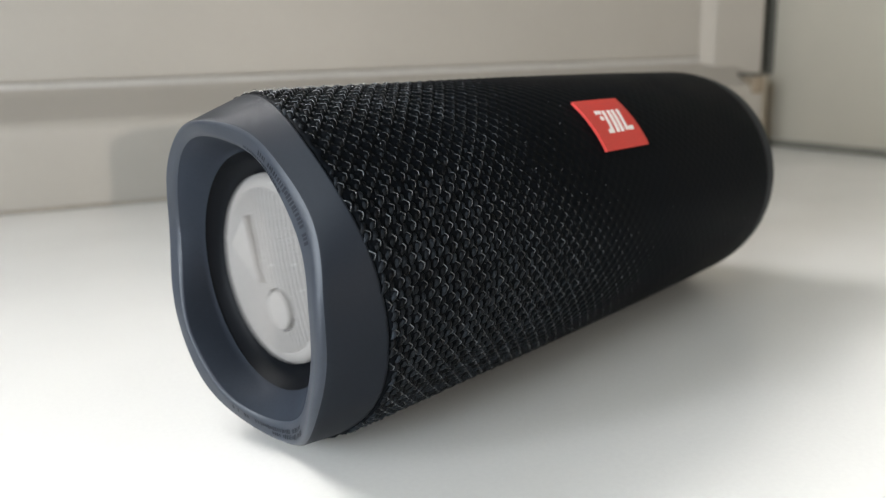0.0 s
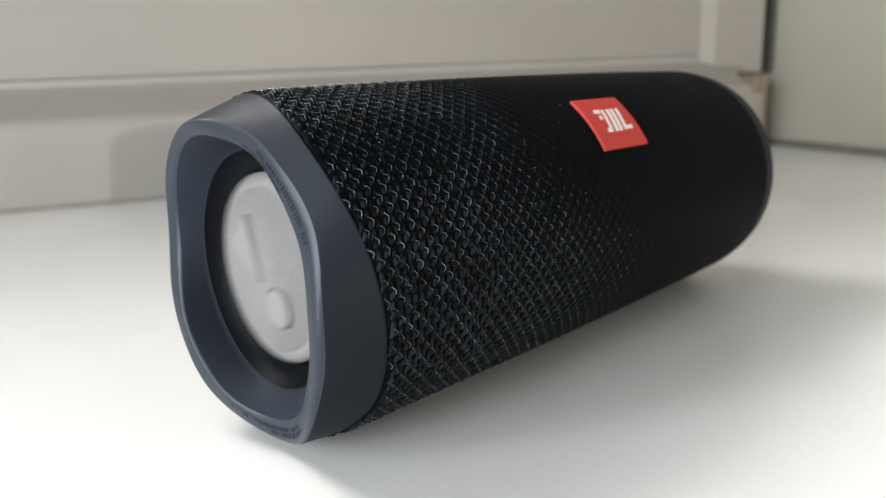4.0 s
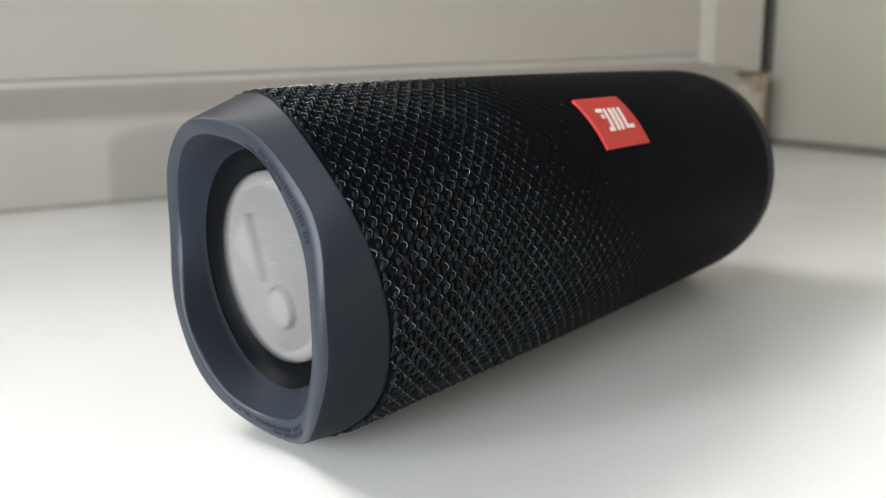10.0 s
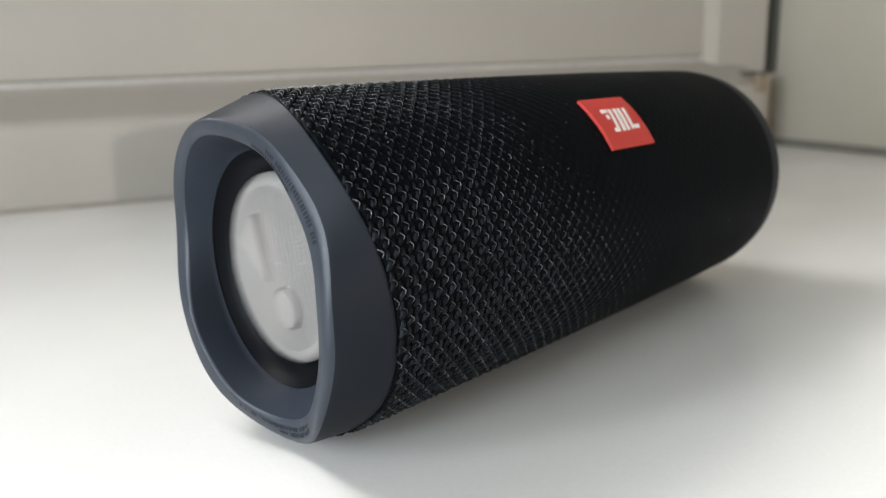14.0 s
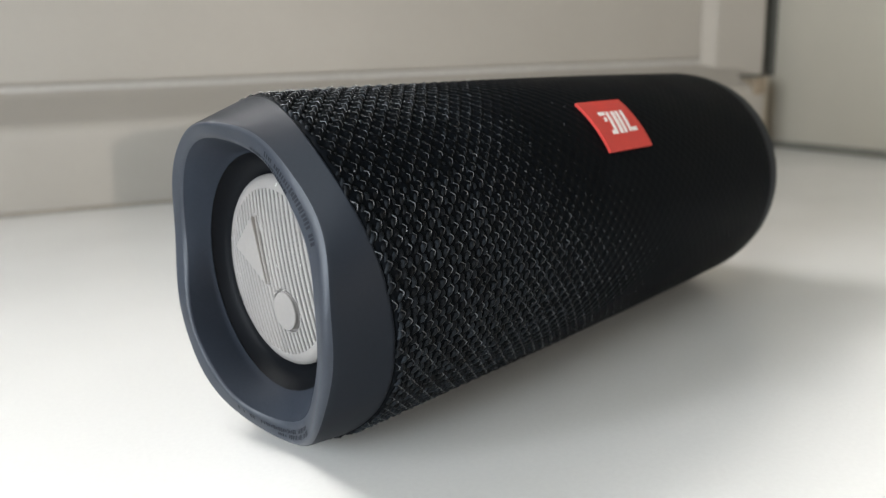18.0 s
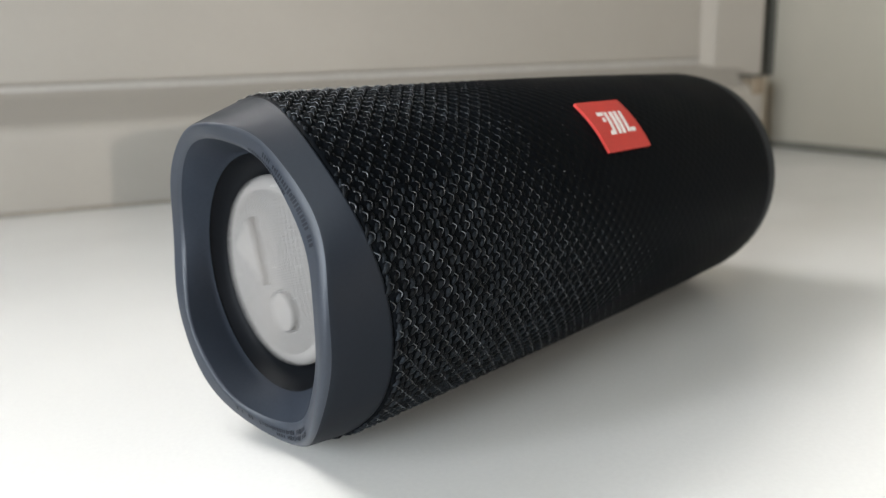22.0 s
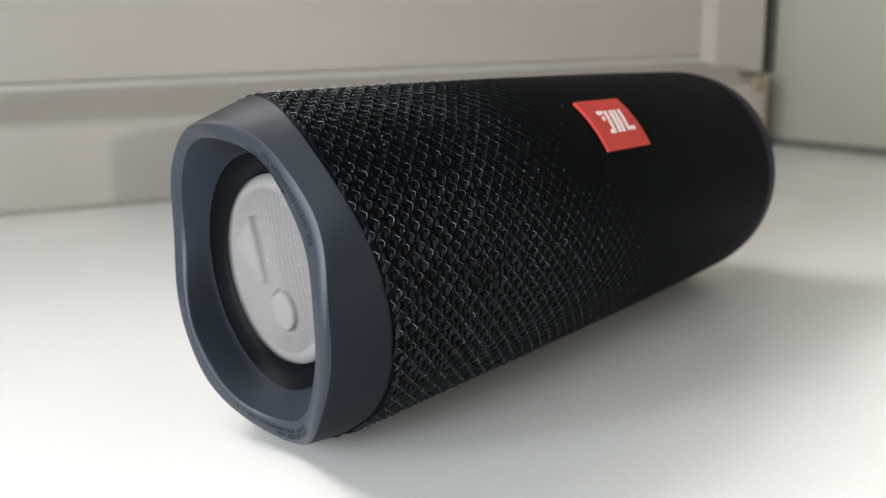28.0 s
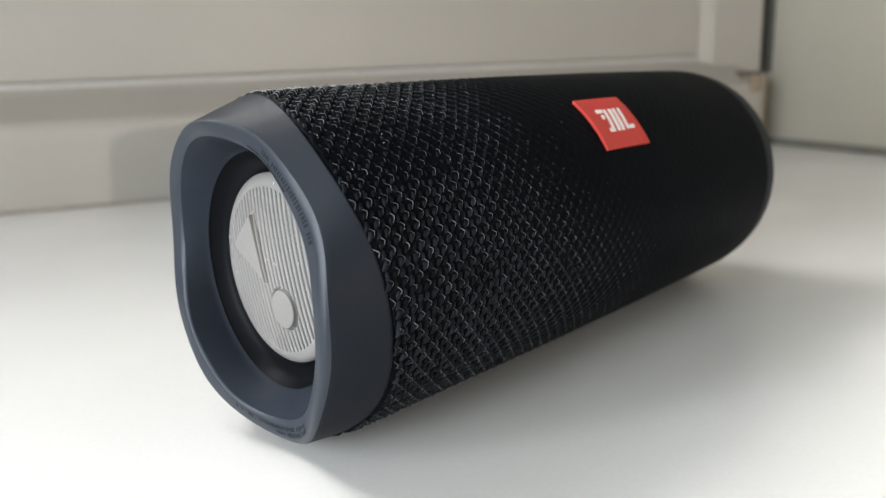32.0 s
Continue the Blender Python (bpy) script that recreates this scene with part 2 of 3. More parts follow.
bmesh.ops.recalc_face_normals(bm, faces=bm.faces[:])
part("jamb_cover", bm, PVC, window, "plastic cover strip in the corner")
part("corner_gap", block(0.4614, XR + 0.01, YW + 0.0375, YS + 0.02, 0.0, 2.02), GAP_AND_SHADE, window, "dark open joint beside the frame")
part("corner_seal", block(XR - 0.0015, XR - 0.0002, YW + 0.0262, YW + 0.0373, 0.0600, 2.02, 0.0008, 1), GAP_AND_SHADE, window, "dark seal strip in the corner above the hinge")
part("corner_fill", block(0.4614, XR - 0.0003, YW + 0.0320, YW + 0.0373, 0.0, 0.0596), PLASTER, window, "painted filler below the hinge")
part("hinge_cover", block(0.4285, 0.4400, YW - 0.002, YW + 0.018, 0.0460, 0.0595, 0.0012, 2), HINGE, window, "small yellowed hinge cover")
# dark strip that paints in the shade over the hinge cover
part("hinge_shade", block(0.4283, 0.4415, YW - 0.0022, YW + 0.018, 0.0597, 0.0622, 0.0006, 1), GAP_AND_SHADE, window, "dark strip painted as the shade on top of the hinge cover")

wall_east = part("wall_east", block(XR, XR + 0.25, SILL_FRONT + 0.04, YW + 0.036, -0.9, 2.4), PLASTER, None)
tagged(wall_east, "pale grey painted window reveal", "wall", kind="structure")
bead = part("trim", block(X_LEFT, 0.4400, YW - 0.0022, YW - 0.0002, 0.0, 0.0022, 0.0008, 2), BEAD, None)
tagged(bead, "thin brownish sealant bead along the frame rail", "sealant joint", kind="structure")
caulk = part("trim", block(XR - 0.0030, XR - 0.0001, SILL_FRONT + 0.04, YW + 0.0318, 0.0, 0.0052, 0.001, 1), CAULK, None)
tagged(caulk, "grey sealant joint between sill and reveal", "sealant joint", kind="structure")
room_parts = [
    # this opening is made up, to let the nearer fill lamp through
    ("wall_west", with_opening(X_LEFT - 0.2, X_LEFT, SILL_FRONT + 0.04, 0.5, -0.9, 2.4, -0.21, -0.05, 0.12, 0.56), "painted window reveal with an opening added for a fill lamp", "wall"),
    ("wall_north", block(X_LEFT - 0.2, XR + 0.25, SILL_FRONT + 0.05, 0.47, -0.9, -0.033), "white painted wall below the window sill", "wall"),
    ("lintel", block(X_LEFT - 0.2, XR + 0.25, SILL_FRONT + 0.05, 0.47, 2.02, 2.4), "white painted wall above the window", "wall"),
    # unseen wall; its opening is added for the second fill lamp
    ("wall_room_west", with_opening(X_LEFT - 0.3, X_LEFT + 0.12, -2.1, SILL_FRONT - 0.03, -0.9, 2.4, -0.58, -0.30, 0.01, 0.43), "pale painted room wall with an opening added for a fill lamp", "wall"),
    ("wall_room_east", block(XR + 0.25, XR + 0.35, -2.1, 0.5, -0.9, 2.4), "pale painted room wall", "wall"),
    ("wall_south", block(X_LEFT - 0.3, XR + 0.35, -2.2, -2.1, -0.9, 2.4), "pale painted room wall", "wall"),
]
for nm, bm, lab, cat in room_parts:
    tagged(part(nm, bm, ROOM, None), lab, cat, kind="structure")
tagged(part("floor", block(X_LEFT - 0.3, XR + 0.35, -2.2, 0.47, -0.96, -0.9), FLOOR, None), "pale wooden room floor", "floor", kind="structure")
tagged(part("ceiling", block(X_LEFT - 0.3, XR + 0.35, -2.2, 0.5, 2.4, 2.46), CEILING, None), "white painted room ceiling", "ceiling", kind="structure")
tagged(part("ground", block(-60, 60, 0.6, 120, -3.2, -3.0), GROUND, None), "grey paved ground outside the window", "ground", kind="structure")

# ---- the speaker ----
# along its own x from the open end, y towards the window, z up; its axis lies AXIS above the sill
AXIS = 0.0351
LENGTH = 0.175
speaker = tagged(new("portable_speaker"), "black cylindrical portable speaker in woven fabric lying on the sill", "speaker")
speaker.matrix_world = pose(0, 0, 0, 0, 0, 25.71)


def body_radius(a):
    s = (a - LENGTH / 2) / (LENGTH / 2)
    return 0.03507 - 0.000094 * s - 0.00097 * s * s


def wave(th, mean, *pairs):
    """A closed wave round the body, in millimetres: its mean and the cosine and sine of each harmonic."""
    v = mean + 0 * th
    for k, (c, d) in enumerate(pairs, 1):
        v = v + c * np.cos(k * th) + d * np.sin(k * th)
    return v * 0.001


def rim_at(th):
    return wave(th, 9.94, (-0.25, 0.16), (-0.14, 0.14), (0.97, 1.2), (0.21, -0.03), (-0.22, -0.14), (-0.12, 0.11), (0.27, 0.05), (-0.08, 0.1))


def rim_radius(th):
    return wave(th, 30.19, (0.49, -0.59), (-0.59, 1.7), (0.39, 0.71), (-0.14, -0.23), (-0.2, 0.09))


def inner_at(th):
    return wave(th, 10.31, (-0.26, 0.12), (-0.03, 0.78), (1.12, 0.62), (0.18, -0.07), (-0.27, 0.19), (0.04, 0.05), (0.22, 0.03), (-0.06, -0.04))


def inner_radius(th):
    return wave(th, 26.47, (0.75, -0.01), (-0.79, 1.77), (0.26, 0.69), (-0.04, -0.22), (-0.15, -0.08), (0.06, 0.23))


def seam_at(th):
    return wave(th, 17.75, (-0.09, -1.26), (0.61, 0.65), (-0.75, -1.76), (-0.33, -0.18), (-0.02, 0.42))


def on_body(a, r, th):
    return np.stack([a, r * np.cos(th), AXIS + r * np.sin(th)], -1)


def raw_mesh(name, pts, quads, mat):
    """A smooth mesh of quads from arrays of points and of corners."""
    me = bpy.data.meshes.new(name)
    me.vertices.add(len(pts))
    me.vertices.foreach_set("co", pts.reshape(-1).astype(np.float32))
    me.loops.add(quads.size)
    me.loops.foreach_set("vertex_index", quads.reshape(-1).astype(np.int32))
    me.polygons.add(len(quads))
    me.polygons.foreach_set("loop_start", (np.arange(len(quads)) * 4).astype(np.int32))
    me.polygons.foreach_set("loop_total", np.full(len(quads), 4, np.int32))
    me.materials.append(mat)
    me.update(calc_edges=True)
    me.validate()
    return smooth(me)


def grid_mesh(name, pts, mat, wrap=True, skip=(0, 0)):
    """A sheet of points [rows, columns, 3], closed round its columns; the strips from skip[0] to skip[1] stay open."""
    n, m = pts.shape[:2]
    strips = np.array([q for q in range(n - 1) if not skip[0] <= q < skip[1]])
    i, j = np.meshgrid(strips, np.arange(m if wrap else m - 1), indexing="ij")
    k = (j + 1) % m
    quads = np.stack([i * m + j, i * m + k, (i + 1) * m + k, (i + 1) * m + j], -1).reshape(-1, 4)
    return raw_mesh(name, pts.reshape(-1, 3), quads, mat)


# woven sleeve: staggered puffs of yarn, 62 repeats round the body
PA, NC = 0.0032, 62
a = np.arange(0.0125, 0.1712, PA / 9)
th = np.arange(NC * 9) * 2 * np.pi / (NC * 9)
A, T = np.meshgrid(a, th, indexing="ij")
weave = np.cos(2 * np.pi * A / PA) * np.cos(NC * T)
puff = np.sign(weave) * np.abs(weave) ** 0.7
R = body_radius(A) - 0.00045 + (0.00026 - 0.00023 * np.clip((A - 0.045) / 0.055, 0, 1)) * np.clip((A - seam_at(T) + 0.0003) / 0.0008, 0.3, 1) * puff
tucked = np.clip(np.maximum(seam_at(T) + 0.0004 - A, A - 0.1690) / 0.0008, 0, 1.6)
R = R - 0.0013 * tucked
A = np.maximum(A, seam_at(T) - 0.0002)
sleeve = hang("fabric_sleeve", grid_mesh("fabric_sleeve", on_body(A, R, T), YARN), speaker, "black woven mesh fabric sleeve")

# the stitches stand in a staggered grid; each is a short tube bent over the puff below it
UNIT = 2 * np.pi / NC * 0.0345
SIDES = 5


def stitches(name, knees, swell, shift, thick, thick_vary, jig, depth, share, crown, mat, label, seed):
    """Tubes through the knees (along the body and round it, in repeats, and height in metres), one at each place of the grid; they sink into the cloth towards the far end and, by the shares of crown, on its shoulder and its top."""
    rg = np.random.default_rng(seed)
    ia, ic = [q.ravel() for q in np.meshgrid(np.arange(int(0.155 / (PA / 2))), np.arange(NC), indexing="ij")]
    a0 = 4 * PA + ia * PA / 2 + shift[0] * PA
    t0 = (ic + 0.5 * (ia % 2) + shift[1]) * 2 * np.pi / NC
    keep = (a0 > seam_at(t0) + 0.0001) & (a0 < 0.1685) & (rg.random(len(a0)) < share)
    a0, t0 = a0[keep], t0[keep]
    n = len(a0)
    jit = rg.uniform(-1, 1, (n, 7))
    a0, t0 = a0 + 0.00007 * jit[:, 0], t0 + 0.0025 * jit[:, 1]
    deg = np.degrees(t0) % 360
    under = np.clip((deg - 221 - 400 * np.maximum(0, 0.06 - a0)) / 14, 0, 1)
    off = (deg - 134) / 20
    over = crown[0] * np.exp(-off * off) + crown[1] * np.clip((116 - deg) / 16, 0, 1)
    fade = np.maximum(np.clip((a0 - 0.038 + 0.010 * np.clip((180 - deg) / 30, -0.6, 1)) / 0.064, 0, 1), np.maximum(under, over))
    thick = thick * (1 + thick_vary * jit[:, 2]) * (1 - 0.35 * fade)
    along = np.array([k[0] * PA for k in knees])[None, :] * (1 + 0.12 * jit[:, 4:5])
    around = np.array([k[1] * UNIT for k in knees])[None, :] * (1 + 0.12 * jit[:, 5:6])
    high = np.array([k[2] for k in knees])[None, :] + (depth + jig * jit[:, 3] * (1 - 0.8 * fade) + 0.00009 * np.clip((deg - 158) / 30, 0, 1) - 0.00062 * fade)[:, None] + 0.00003 * rg.normal(size=(n, len(knees)))
    lean = 0.14 * jit[:, 6:7]
    along, around = along * np.cos(lean) - around * np.sin(lean), along * np.sin(lean) + around * np.cos(lean)
    way_a, way_c = np.gradient(along, axis=1), np.gradient(around, axis=1)
    size = np.hypot(way_a, way_c)
    side_a, side_c = (-way_c / size)[:, :, None], (way_a / size)[:, :, None]
    width = np.array(swell)[None, :, None] * thick[:, None, None]
    turn = np.linspace(0, np.pi, SIDES)[None, None, :]
    pa = a0[:, None, None] + along[:, :, None] + side_a * np.cos(turn) * width
    pt = t0[:, None, None] + (around[:, :, None] + side_c * np.cos(turn) * width) / 0.0345
    pr = body_radius(pa) + high[:, :, None] + np.sin(turn) * width
    m = len(knees)
    one = np.array([(k * SIDES + q, k * SIDES + q + 1, (k + 1) * SIDES + q + 1, (k + 1) * SIDES + q) for k in range(m - 1) for q in range(SIDES - 1)])
    faces = (one[None] + (np.arange(n) * m * SIDES)[:, None, None]).reshape(-1, 4)
    ob = hang(name, raw_mesh(name, on_body(pa, pr, pt).reshape(-1, 3), faces, mat), sleeve, label)
    return tagged(ob, kind="stuff")


HOOK = ((-0.18, -0.23, -0.00048), (-0.12, -0.155, -0.00011), (-0.02, -0.06, 0.00006), (0.06, 0.01, 0.00010), (0.056, 0.06, 0.00008), (0.03, 0.18, -0.00005), (-0.01, 0.32, -0.00046))
stitches("yarn", HOOK, (0.6, 0.85, 1.0, 1.0, 0.9, 0.75, 0.5), (0, 0), 0.000092, 0.25, 0.00006, -0.00007, 0.98, (0.36, 0.10), THREAD, "shiny black yarn stitches in slanting rows", 4)
LOOP = ((0.05, -0.28, -0.00040), (0.05, -0.16, -0.00010), (0.01, 0.0, 0.00002), (-0.05, 0.14, -0.00010), (-0.08, 0.27, -0.00040))
stitches("yarn", LOOP, (0.7, 1.0, 1.1, 1.0, 0.7), (-0.12, 0.18), 0.00042, 0.15, 0.00005, -0.00044, 1.0, (0.42, 0.42), TWIST, "thick dull black yarn loops", 5)
stitches("yarn", LOOP, (0.7, 1.0, 1.1, 1.0, 0.7), (0.36, 0.22), 0.00038, 0.2, 0.00006, -0.00046, 1.0, (0.42, 0.42), TWIST, "thick dull black yarn loops set deeper", 6)

# pale specks that paint in tiny glints on the yarn
rng = random.Random(7)
verts, faces = [], []
for k in range(420):
    a0, t0 = rng.uniform(0.014, 0.085), rng.uniform(0, 2 * math.pi)
    if a0 < seam_at(t0) + 0.0008:
        continue
    r = body_radius(a0) + rng.uniform(-0.0001, 0.00010)
    d, e = rng.uniform(0.00003, 0.00007), rng.uniform(-0.0002, 0.0002)
    base = len(verts)
    ct, st = math.cos(t0), math.sin(t0)
    for da, dt, dr in ((-d, -d, 0), (d, -d, e), (d, d, 0.00012), (-d, d, -e)):
        verts.append((a0 + da, (r + dr) * ct - dt * st, AXIS + (r + dr) * st + dt * ct))
    faces.append((base, base + 1, base + 2, base + 3))
tagged(hang("glint_specks", mesh_of("glint_specks", verts, faces, GLINT), sleeve, "tiny pale specks painted as glints on the yarn"), kind="stuff")

# rubber end caps
TH = np.arange(288) * 2 * np.pi / 288


def rounded(p, q, r, reach, n):
    """A soft corner at q between p and r, that begins reach away from it on both sides."""
    def toward(u, v):
        d = np.hypot(v[0] - u[0], v[1] - u[1])
        k = np.minimum(reach / d, 0.49)
        return u[0] + (v[0] - u[0]) * k, u[1] + (v[1] - u[1]) * k
    b, c = toward(q, p), toward(q, r)
    return [tuple((1 - t) ** 2 * b[i] + 2 * t * (1 - t) * q[i] + t * t * c[i] for i in (0, 1)) for t in np.linspace(0, 1, n)]


def end_cap(far):
    """Rows of the cap's profile from the seam over the lip down to the ring of the surround; the lip is the rows of LIP_ROWS."""
    if far:
        rim, seam, r_rim = 0 * TH - 0.0022, 0 * TH + 0.0062, 0 * TH + 0.0326
        inner = (rim + 0.0004, r_rim - 0.0036)
        ring = (0.0118 + 0 * TH, 0.0240 + 0 * TH)
    else:
        rim, seam, r_rim = rim_at(TH), seam_at(TH), rim_radius(TH)
        inner = (inner_at(TH), inner_radius(TH))
        ring = (0.0157 + 0 * TH, 0.0239 + 0 * TH)
    seam_r = body_radius(seam) - 0.0006
    rows = [(seam + 0.0002, seam_r - 0.0014), (seam, seam_r - 0.0003), (seam - 0.0002, seam_r - 0.0001)]
    start, ridge = rows[-1], (rim, r_rim)
    # the ridge is crisp above and soft where it faces the sill's front
    off = (np.degrees(TH) - 205) / 48
    soft = 0.0008 + 0.0016 * np.exp(-off * off)
    crest = rounded(start, ridge, inner, soft, 9)
    for t in np.linspace(0.06, 0.97, 14):
        rows.append((start[0] + (crest[0][0] - start[0]) * t, start[1] + (crest[0][1] - start[1]) * (t ** (1.6 if far else 1.05))))
    fold = rounded(ridge, inner, ring, 0.0009, 7)
    rows += crest + fold
    last = fold[-1]
    for t in np.linspace(0.12, 1, 8):
        rows.append((last[0] * (1 - t) + ring[0] * t, last[1] + (ring[1] - last[1]) * t ** 0.85))
    rows.append((ring[0] + 0.0004, ring[1] - 0.0004))
    pts = np.stack([on_body(aa, rr, TH) for aa, rr in rows])
    if far:
        pts[..., 0] = LENGTH - pts[..., 0]
    return pts


LIP_ROWS = (19, 31)
near_pts, far_cap_pts = end_cap(False), end_cap(True)
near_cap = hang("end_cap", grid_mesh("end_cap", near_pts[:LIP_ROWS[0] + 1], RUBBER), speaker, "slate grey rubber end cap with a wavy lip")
hang("lip", grid_mesh("lip", near_pts[LIP_ROWS[0]:LIP_ROWS[1] + 1], LIT_LIP), near_cap, "smooth flat rubber lip, its paler blue-grey a painted-in light")
hang("throat", grid_mesh("throat", near_pts[LIP_ROWS[1]:], LIT_THROAT), near_cap, "inside wall of the same rubber, painted paler as if lit")
hang("end_cap", grid_mesh("end_cap", far_cap_pts, RUBBER), speaker, "slate grey rubber end cap")

# rubber surround between cap and radiator
rows = []
for t in np.linspace(0, 1, 14):
    rr = 0.02375 - 0.0062 * t
    rows.append((0.0163 + 0.0030 * math.sin(math.pi * 0.5 * min(1, t * 2.2)) + 0.0022 * t - 0.0012 * math.sin(math.pi * t), rr))
pts = np.stack([on_body(np.full_like(TH, x), np.full_like(TH, r), TH) for x, r in rows])
hang("surround", grid_mesh("surround", pts, SURROUND), speaker, "black rubber surround")
far_pts = pts.copy()
far_pts[..., 0] = LENGTH + 0.0042 - far_pts[..., 0]
hang("surround", grid_mesh("surround", far_pts, SURROUND), speaker)

# silver radiator: a dished disc with straight grooves, a raised wedge and a raised dot
DISC_R = 0.01915
LEAN = radians(12.0)
WEDGE = [(0.0052, 0.0107), (0.0126, 0.0038), (0.0018, -0.0025)]
SIDE = -1
SLIT = 1


def disc_mesh(name, sign):
    """Built round its own centre; its face looks along -x."""
    n = 380
    g = np.linspace(-1, 1, n)
    U, V = np.meshgrid(g, g, indexing="ij")
    # square to disc
    Y = U * np.sqrt(1 - V * V / 2) * DISC_R
    Z = V * np.sqrt(1 - U * U / 2) * DISC_R
    rad = np.hypot(Y, Z)
    across = Y * math.cos(LEAN) - Z * math.sin(LEAN)
    groove = np.clip((np.cos(2 * np.pi * across / 0.00136) - 0.15) * 2.4, 0, 1)
    keep = np.clip((0.0166 - rad) / 0.0004, 0, 1) * np.clip((np.hypot(Y + 0.0039, Z + 0.0069) - 0.0044) / 0.0003, 0, 1)
    away = np.full_like(Y, -1.0)
    for (y0, z0), (y1, z1) in zip(WEDGE, WEDGE[1:] + WEDGE[:1]):
        d = math.hypot(y1 - y0, z1 - z0)
        away = np.maximum(away, ((Y - y0) * (z1 - z0) - (Z - z0) * (y1 - y0)) / d * SIDE)
    keep = keep * np.clip((away - 0.0005) / 0.0003, 0, 1)
    # a deep slit along the wedge's straight side and a moat round the dot
    (wy, wz), (vy, vz) = WEDGE[0], WEDGE[2]
    side_len = math.hypot(vy - wy, vz - wz)
    beside = ((Y - wy) * (vz - wz) - (Z - wz) * (vy - wy)) / side_len
    along_side = ((Y - wy) * (vy - wy) + (Z - wz) * (vz - wz)) / side_len
    slit = np.clip((0.0010 - np.abs(np.abs(beside) - 0.0006) * 2.2) / 0.0005, 0, 1) * (beside * SLIT > 0) * np.clip((along_side + 0.0002) / 0.0003, 0, 1) * np.clip((side_len + 0.0002 - along_side) / 0.0003, 0, 1)
    moat = 0.6 * np.clip((0.00030 - np.abs(np.hypot(Y + 0.0039, Z + 0.0069) - 0.0041)) / 0.0002, 0, 1)
    cut = np.maximum(slit, moat)
    edge = np.clip((rad - 0.0172) / (DISC_R - 0.0172), 0, 1)
    X = -0.0012 + 0.0014 * (rad / DISC_R) ** 2 + 0.0014 * (1 - np.sqrt(np.clip(1 - edge ** 2, 0, 1))) + 0.0013 * np.maximum(groove * keep, 1.15 * cut)
    return grid_mesh(name, np.stack([sign * X, Y, Z], -1), SILVER, wrap=False)


def skirt(name, sign):
    rows = [(0.0019, DISC_R), (0.0026, DISC_R - 0.0002), (0.0045, DISC_R - 0.0012)]
    p = np.stack([np.stack([np.full_like(TH, sign * x), r * np.cos(TH), r * np.sin(TH)], -1) for x, r in rows])
    return grid_mesh(name, p, SILVER)


def plate(outline, x0, x1):
    """A raised flat plate with a bevelled edge, from an outline in (y, z)."""
    cy = sum(p[0] for p in outline) / len(outline)
    cz = sum(p[1] for p in outline) / len(outline)
    bm = bmesh.new()
    rings = []
    for x, k in ((x0, 1.0), (x1 + 0.00015, 1.0), (x1, 0.965)):
        rings.append([bm.verts.new((x, cy + (y - cy) * k, cz + (z - cz) * k)) for y, z in outline])
    n = len(outline)
    for p, q in zip(rings, rings[1:]):
        for i in range(n):
            bm.faces.new((p[i], p[(i + 1) % n], q[(i + 1) % n], q[i]))
    bm.faces.new(rings[-1])
    bm.faces.new(rings[0][::-1])
    bmesh.ops.recalc_face_normals(bm, faces=bm.faces[:])
    return bm


DISC_A = 0.0178
radiator = hang("radiator", disc_mesh("radiator", 1), speaker, "silver grooved passive radiator disc")
radiator.matrix_basis = pose(DISC_A, 0, AXIS)
hang("edge", skirt("edge", 1), radiator)
part("wedge", plate(WEDGE, 0.0008, -0.0016), SILVER, radiator, "raised smooth silver wedge")
dot = [(-0.0039 + 0.0038 * math.cos(k * math.pi / 24), -0.0069 + 0.0038 * math.sin(k * math.pi / 24)) for k in range(48)]
part("dot", plate(dot, 0.0008, -0.0014), SILVER, radiator, "raised smooth silver dot")


def dust(count, a_of, r0, r1, seed):
    """Tiny pale specks strewn on a face that looks along -x."""
    rg = random.Random(seed)
    vs, fs = [], []
    for _ in range(count):
        ang, rr, d = rg.uniform(0, 2 * math.pi), rg.uniform(r0, r1), rg.uniform(0.00005, 0.00011)
        long = d * rg.uniform(1, 4)
        k = len(vs)
        y, z, turn = rr * math.cos(ang), rr * math.sin(ang), rg.uniform(0, math.pi)
        for p, q in ((-1, -1), (1, -1), (1, 1), (-1, 1)):
            u, v = p * long, q * d
            vs.append((a_of(rr), y + u * math.cos(turn) - v * math.sin(turn), z + u * math.sin(turn) + v * math.cos(turn)))
        fs.append((k, k + 1, k + 2, k + 3))
    return mesh_of("dust", vs, fs, DUST, soft=False)


tagged(hang("dust", dust(18, lambda r: -0.00128 + 0.0014 * (r / DISC_R) ** 2, 0.002, 0.0178, 11), radiator, "pale dust specks"), kind="stuff")
far_radiator = hang("radiator", disc_mesh("radiator", -1), speaker, "silver grooved passive radiator disc")
far_radiator.matrix_basis = pose(LENGTH + 0.0042 - DISC_A, 0, AXIS)
hang("edge", skirt("edge", -1), far_radiator)

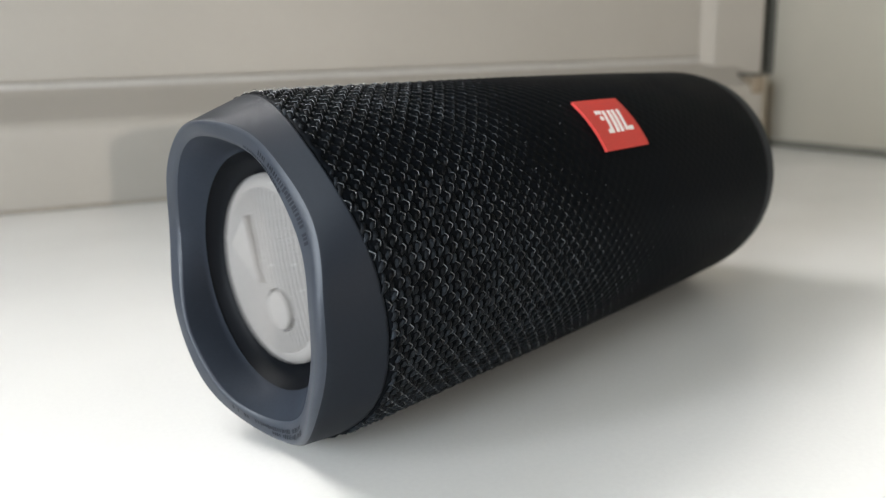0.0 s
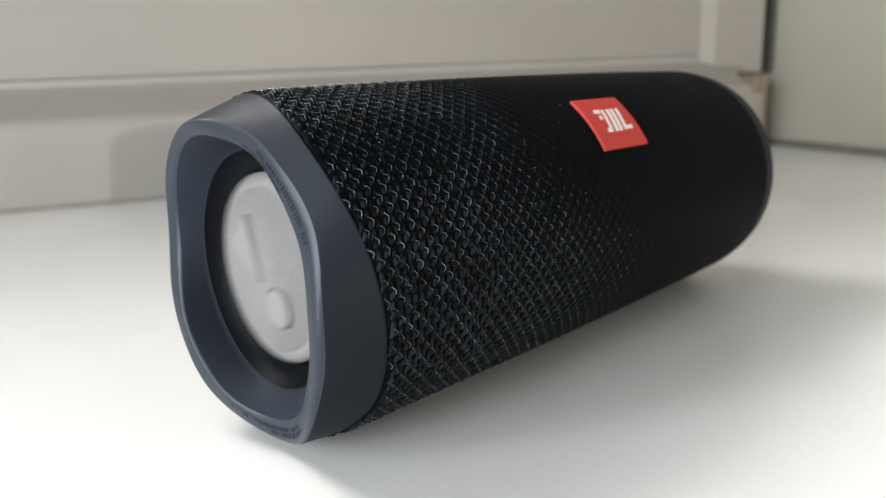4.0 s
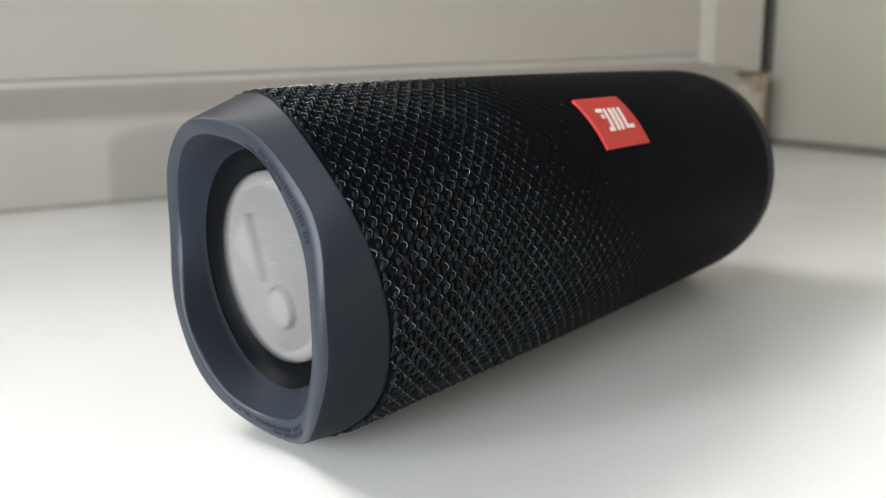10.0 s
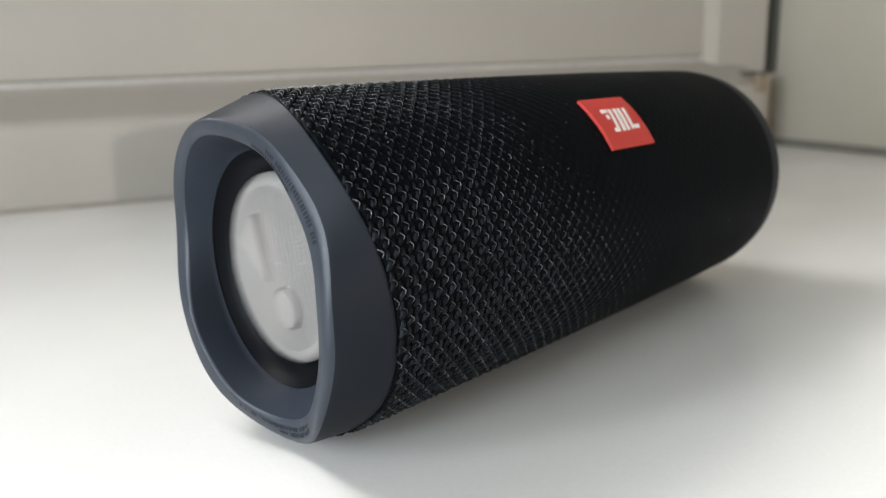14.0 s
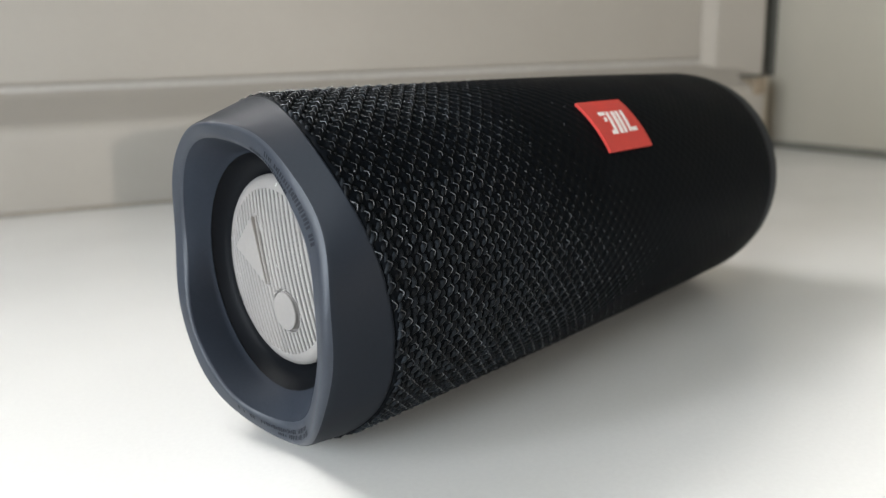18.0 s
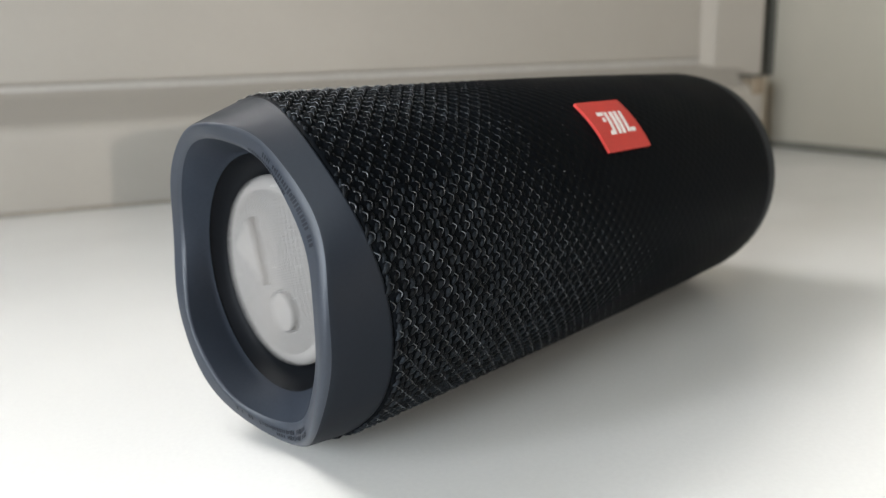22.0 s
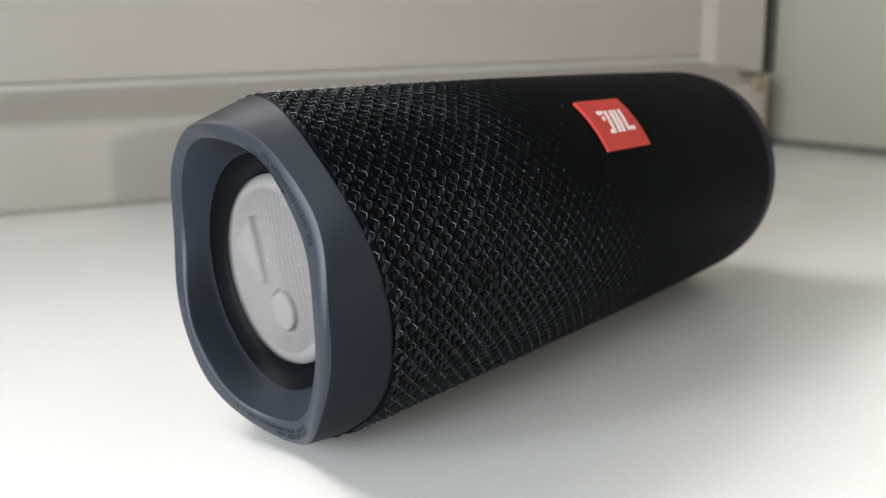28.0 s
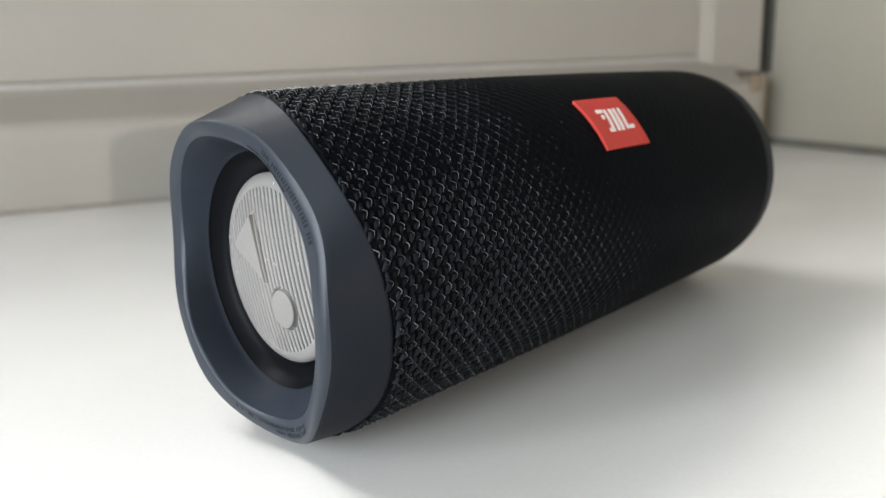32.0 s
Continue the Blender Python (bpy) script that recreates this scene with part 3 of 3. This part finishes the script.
# red label sewn on the sleeve


def patch(a0, a1, t0, t1, h0, h1, na=10, nt=14, slant=0.0, level=0.0):
    """A thin curved plate on the sleeve, from h0 to h1 above it."""
    aa = np.linspace(a0, a1, na)
    tt = np.radians(np.linspace(t0, t1, nt))
    AA, TT = np.meshgrid(aa, tt, indexing="ij")
    AA = AA + slant * (np.degrees(TT) - level)
    top = on_body(AA, body_radius(AA) + h1, TT).reshape(-1, 3)
    low = on_body(AA, body_radius(AA) + h0, TT).reshape(-1, 3)
    v = np.concatenate([top, low])
    n = na * nt
    f = []
    for i in range(na - 1):
        for j in range(nt - 1):
            k = i * nt + j
            f.append((k, k + 1, k + nt + 1, k + nt))
            f.append((n + k, n + k + nt, n + k + nt + 1, n + k + 1))
    loop = [j for j in range(nt)] + [i * nt + nt - 1 for i in range(1, na)] + [(na - 1) * nt + j for j in range(nt - 2, -1, -1)] + [i * nt for i in range(na - 2, 0, -1)]
    for p, q in zip(loop, loop[1:] + loop[:1]):
        f.append((p, q + 0, n + q, n + p))
    return v, f


v, f = patch(0.0874, 0.1051, 126.0, 149.85, -0.0004, 0.00028)
label_tag = hang("label_tag", mesh_of("label_tag", v, f, RED, soft=False), speaker, "small red woven label with a white mark")
# the mark: slanting white bars, a foot, a block and a dot
for a0, a1, t0, t1 in ((0.0916, 0.0941, 132.2, 134.0), (0.0927, 0.0938, 135.0, 137.0), (0.0946, 0.0957, 132.4, 143.0), (0.0935, 0.0946, 141.2, 143.0), (0.0966, 0.0979, 132.4, 142.9),
                       (0.0984, 0.0996, 132.4, 142.9), (0.1005, 0.1016, 132.4, 142.6), (0.1018, 0.1040, 140.8, 142.6)):
    v, f = patch(a0, a1, t0, t1, 0.0002, 0.00033, 4, 5, -0.00016, 132.4)
    hang("mark", mesh_of("mark", v, f, WHITE, soft=False), label_tag, "white printed shape")

# embossed small print on the lip, too small to read: rows of short bars


def lip_bars(t0, t1, across, count, thick, seed):
    """Bars that stand a hair above the lip, at the share across of its width from the ridge."""
    rg = random.Random(seed)
    vs, fs = [], []
    step = (t1 - t0) / count
    for i in range(count):
        w = step * rg.uniform(0.45, 0.85)
        if rg.random() < 0.12:
            continue
        k = len(vs)
        hgt = thick * rg.uniform(0.6, 1.0)
        for ang in (radians(t0 + i * step), radians(t0 + i * step + w)):
            ra, rr, ia, ir = float(rim_at(ang)), float(rim_radius(ang)), float(inner_at(ang)), float(inner_radius(ang))
            d = math.hypot(ia - ra, rr - ir)
            na, nr = -(rr - ir) / d, -(ia - ra) / d
            if abs(na) < 0.2:
                na = -0.2
            for sh in (across - hgt, across + hgt):
                a1, r1 = ra + (ia - ra) * sh + na * 0.00008, rr + (ir - rr) * sh + nr * 0.00008
                vs.append((a1, r1 * math.cos(ang), AXIS + r1 * math.sin(ang)))
        fs.append((k, k + 1, k + 3, k + 2))
    return mesh_of("small_print", vs, fs, INK, soft=False)


for t0, t1, across, count, thick, seed in ((116, 158, 0.44, 28, 0.16, 1), (106, 136, 0.76, 24, 0.09, 2), (238, 282, 0.68, 34, 0.11, 3), (236, 262, 0.42, 20, 0.11, 5)):
    hang("small_print", lip_bars(t0, t1, across, count, thick, seed), near_cap, "row of tiny embossed marks")

# ---- what moves: the radiator throbs along the speaker's axis ----
# seconds and swing in millimetres, held between by straight lines
SWING = ((0.0, 0.9), (0.1, 0.3), (0.2, 0.15), (0.3, 0.8), (0.4, 0.1), (0.5, 1.0), (0.6, 0.2), (0.7, 0.9), (0.8, 0.9), (1.0, 0.2), (1.2, 0.2), (1.4, 0.0), (3.3, 0.0), (3.4, 0.15),
         (3.5, 1.1), (6.0, 1.1), (7.0, 1.1), (8.0, 0.95), (9.0, 1.15), (10.0, 1.0), (11.0, 0.8), (12.0, 1.4), (13.0, 1.15), (14.5, 1.1), (17.0, 1.0), (17.7, 1.2), (17.8, 0.0), (18.1, 0.0), (18.2, 0.4),
         (18.5, 1.2), (19.0, 0.9), (20.0, 1.0), (21.0, 1.1), (22.0, 0.85), (23.0, 1.15), (24.0, 0.6), (25.0, 1.0), (28.0, 0.6), (29.0, 1.2), (30.0, 0.9), (31.0, 0.6), (31.6, 1.1), (31.8, 0.0), (32.0, 0.0))


def motions():
    ts, sw = [r[0] for r in SWING], [r[1] for r in SWING]
    rows = []
    for i in range(32 * FPS + 1):
        t = i / FPS
        beat = (0, 1, 0, -1)[i % 4] * 1.35 * 0.001 * float(np.interp(t, ts, sw))
        rows.append((t, pose(DISC_A + beat, 0, AXIS)))
    walk(radiator, rows)


motions()
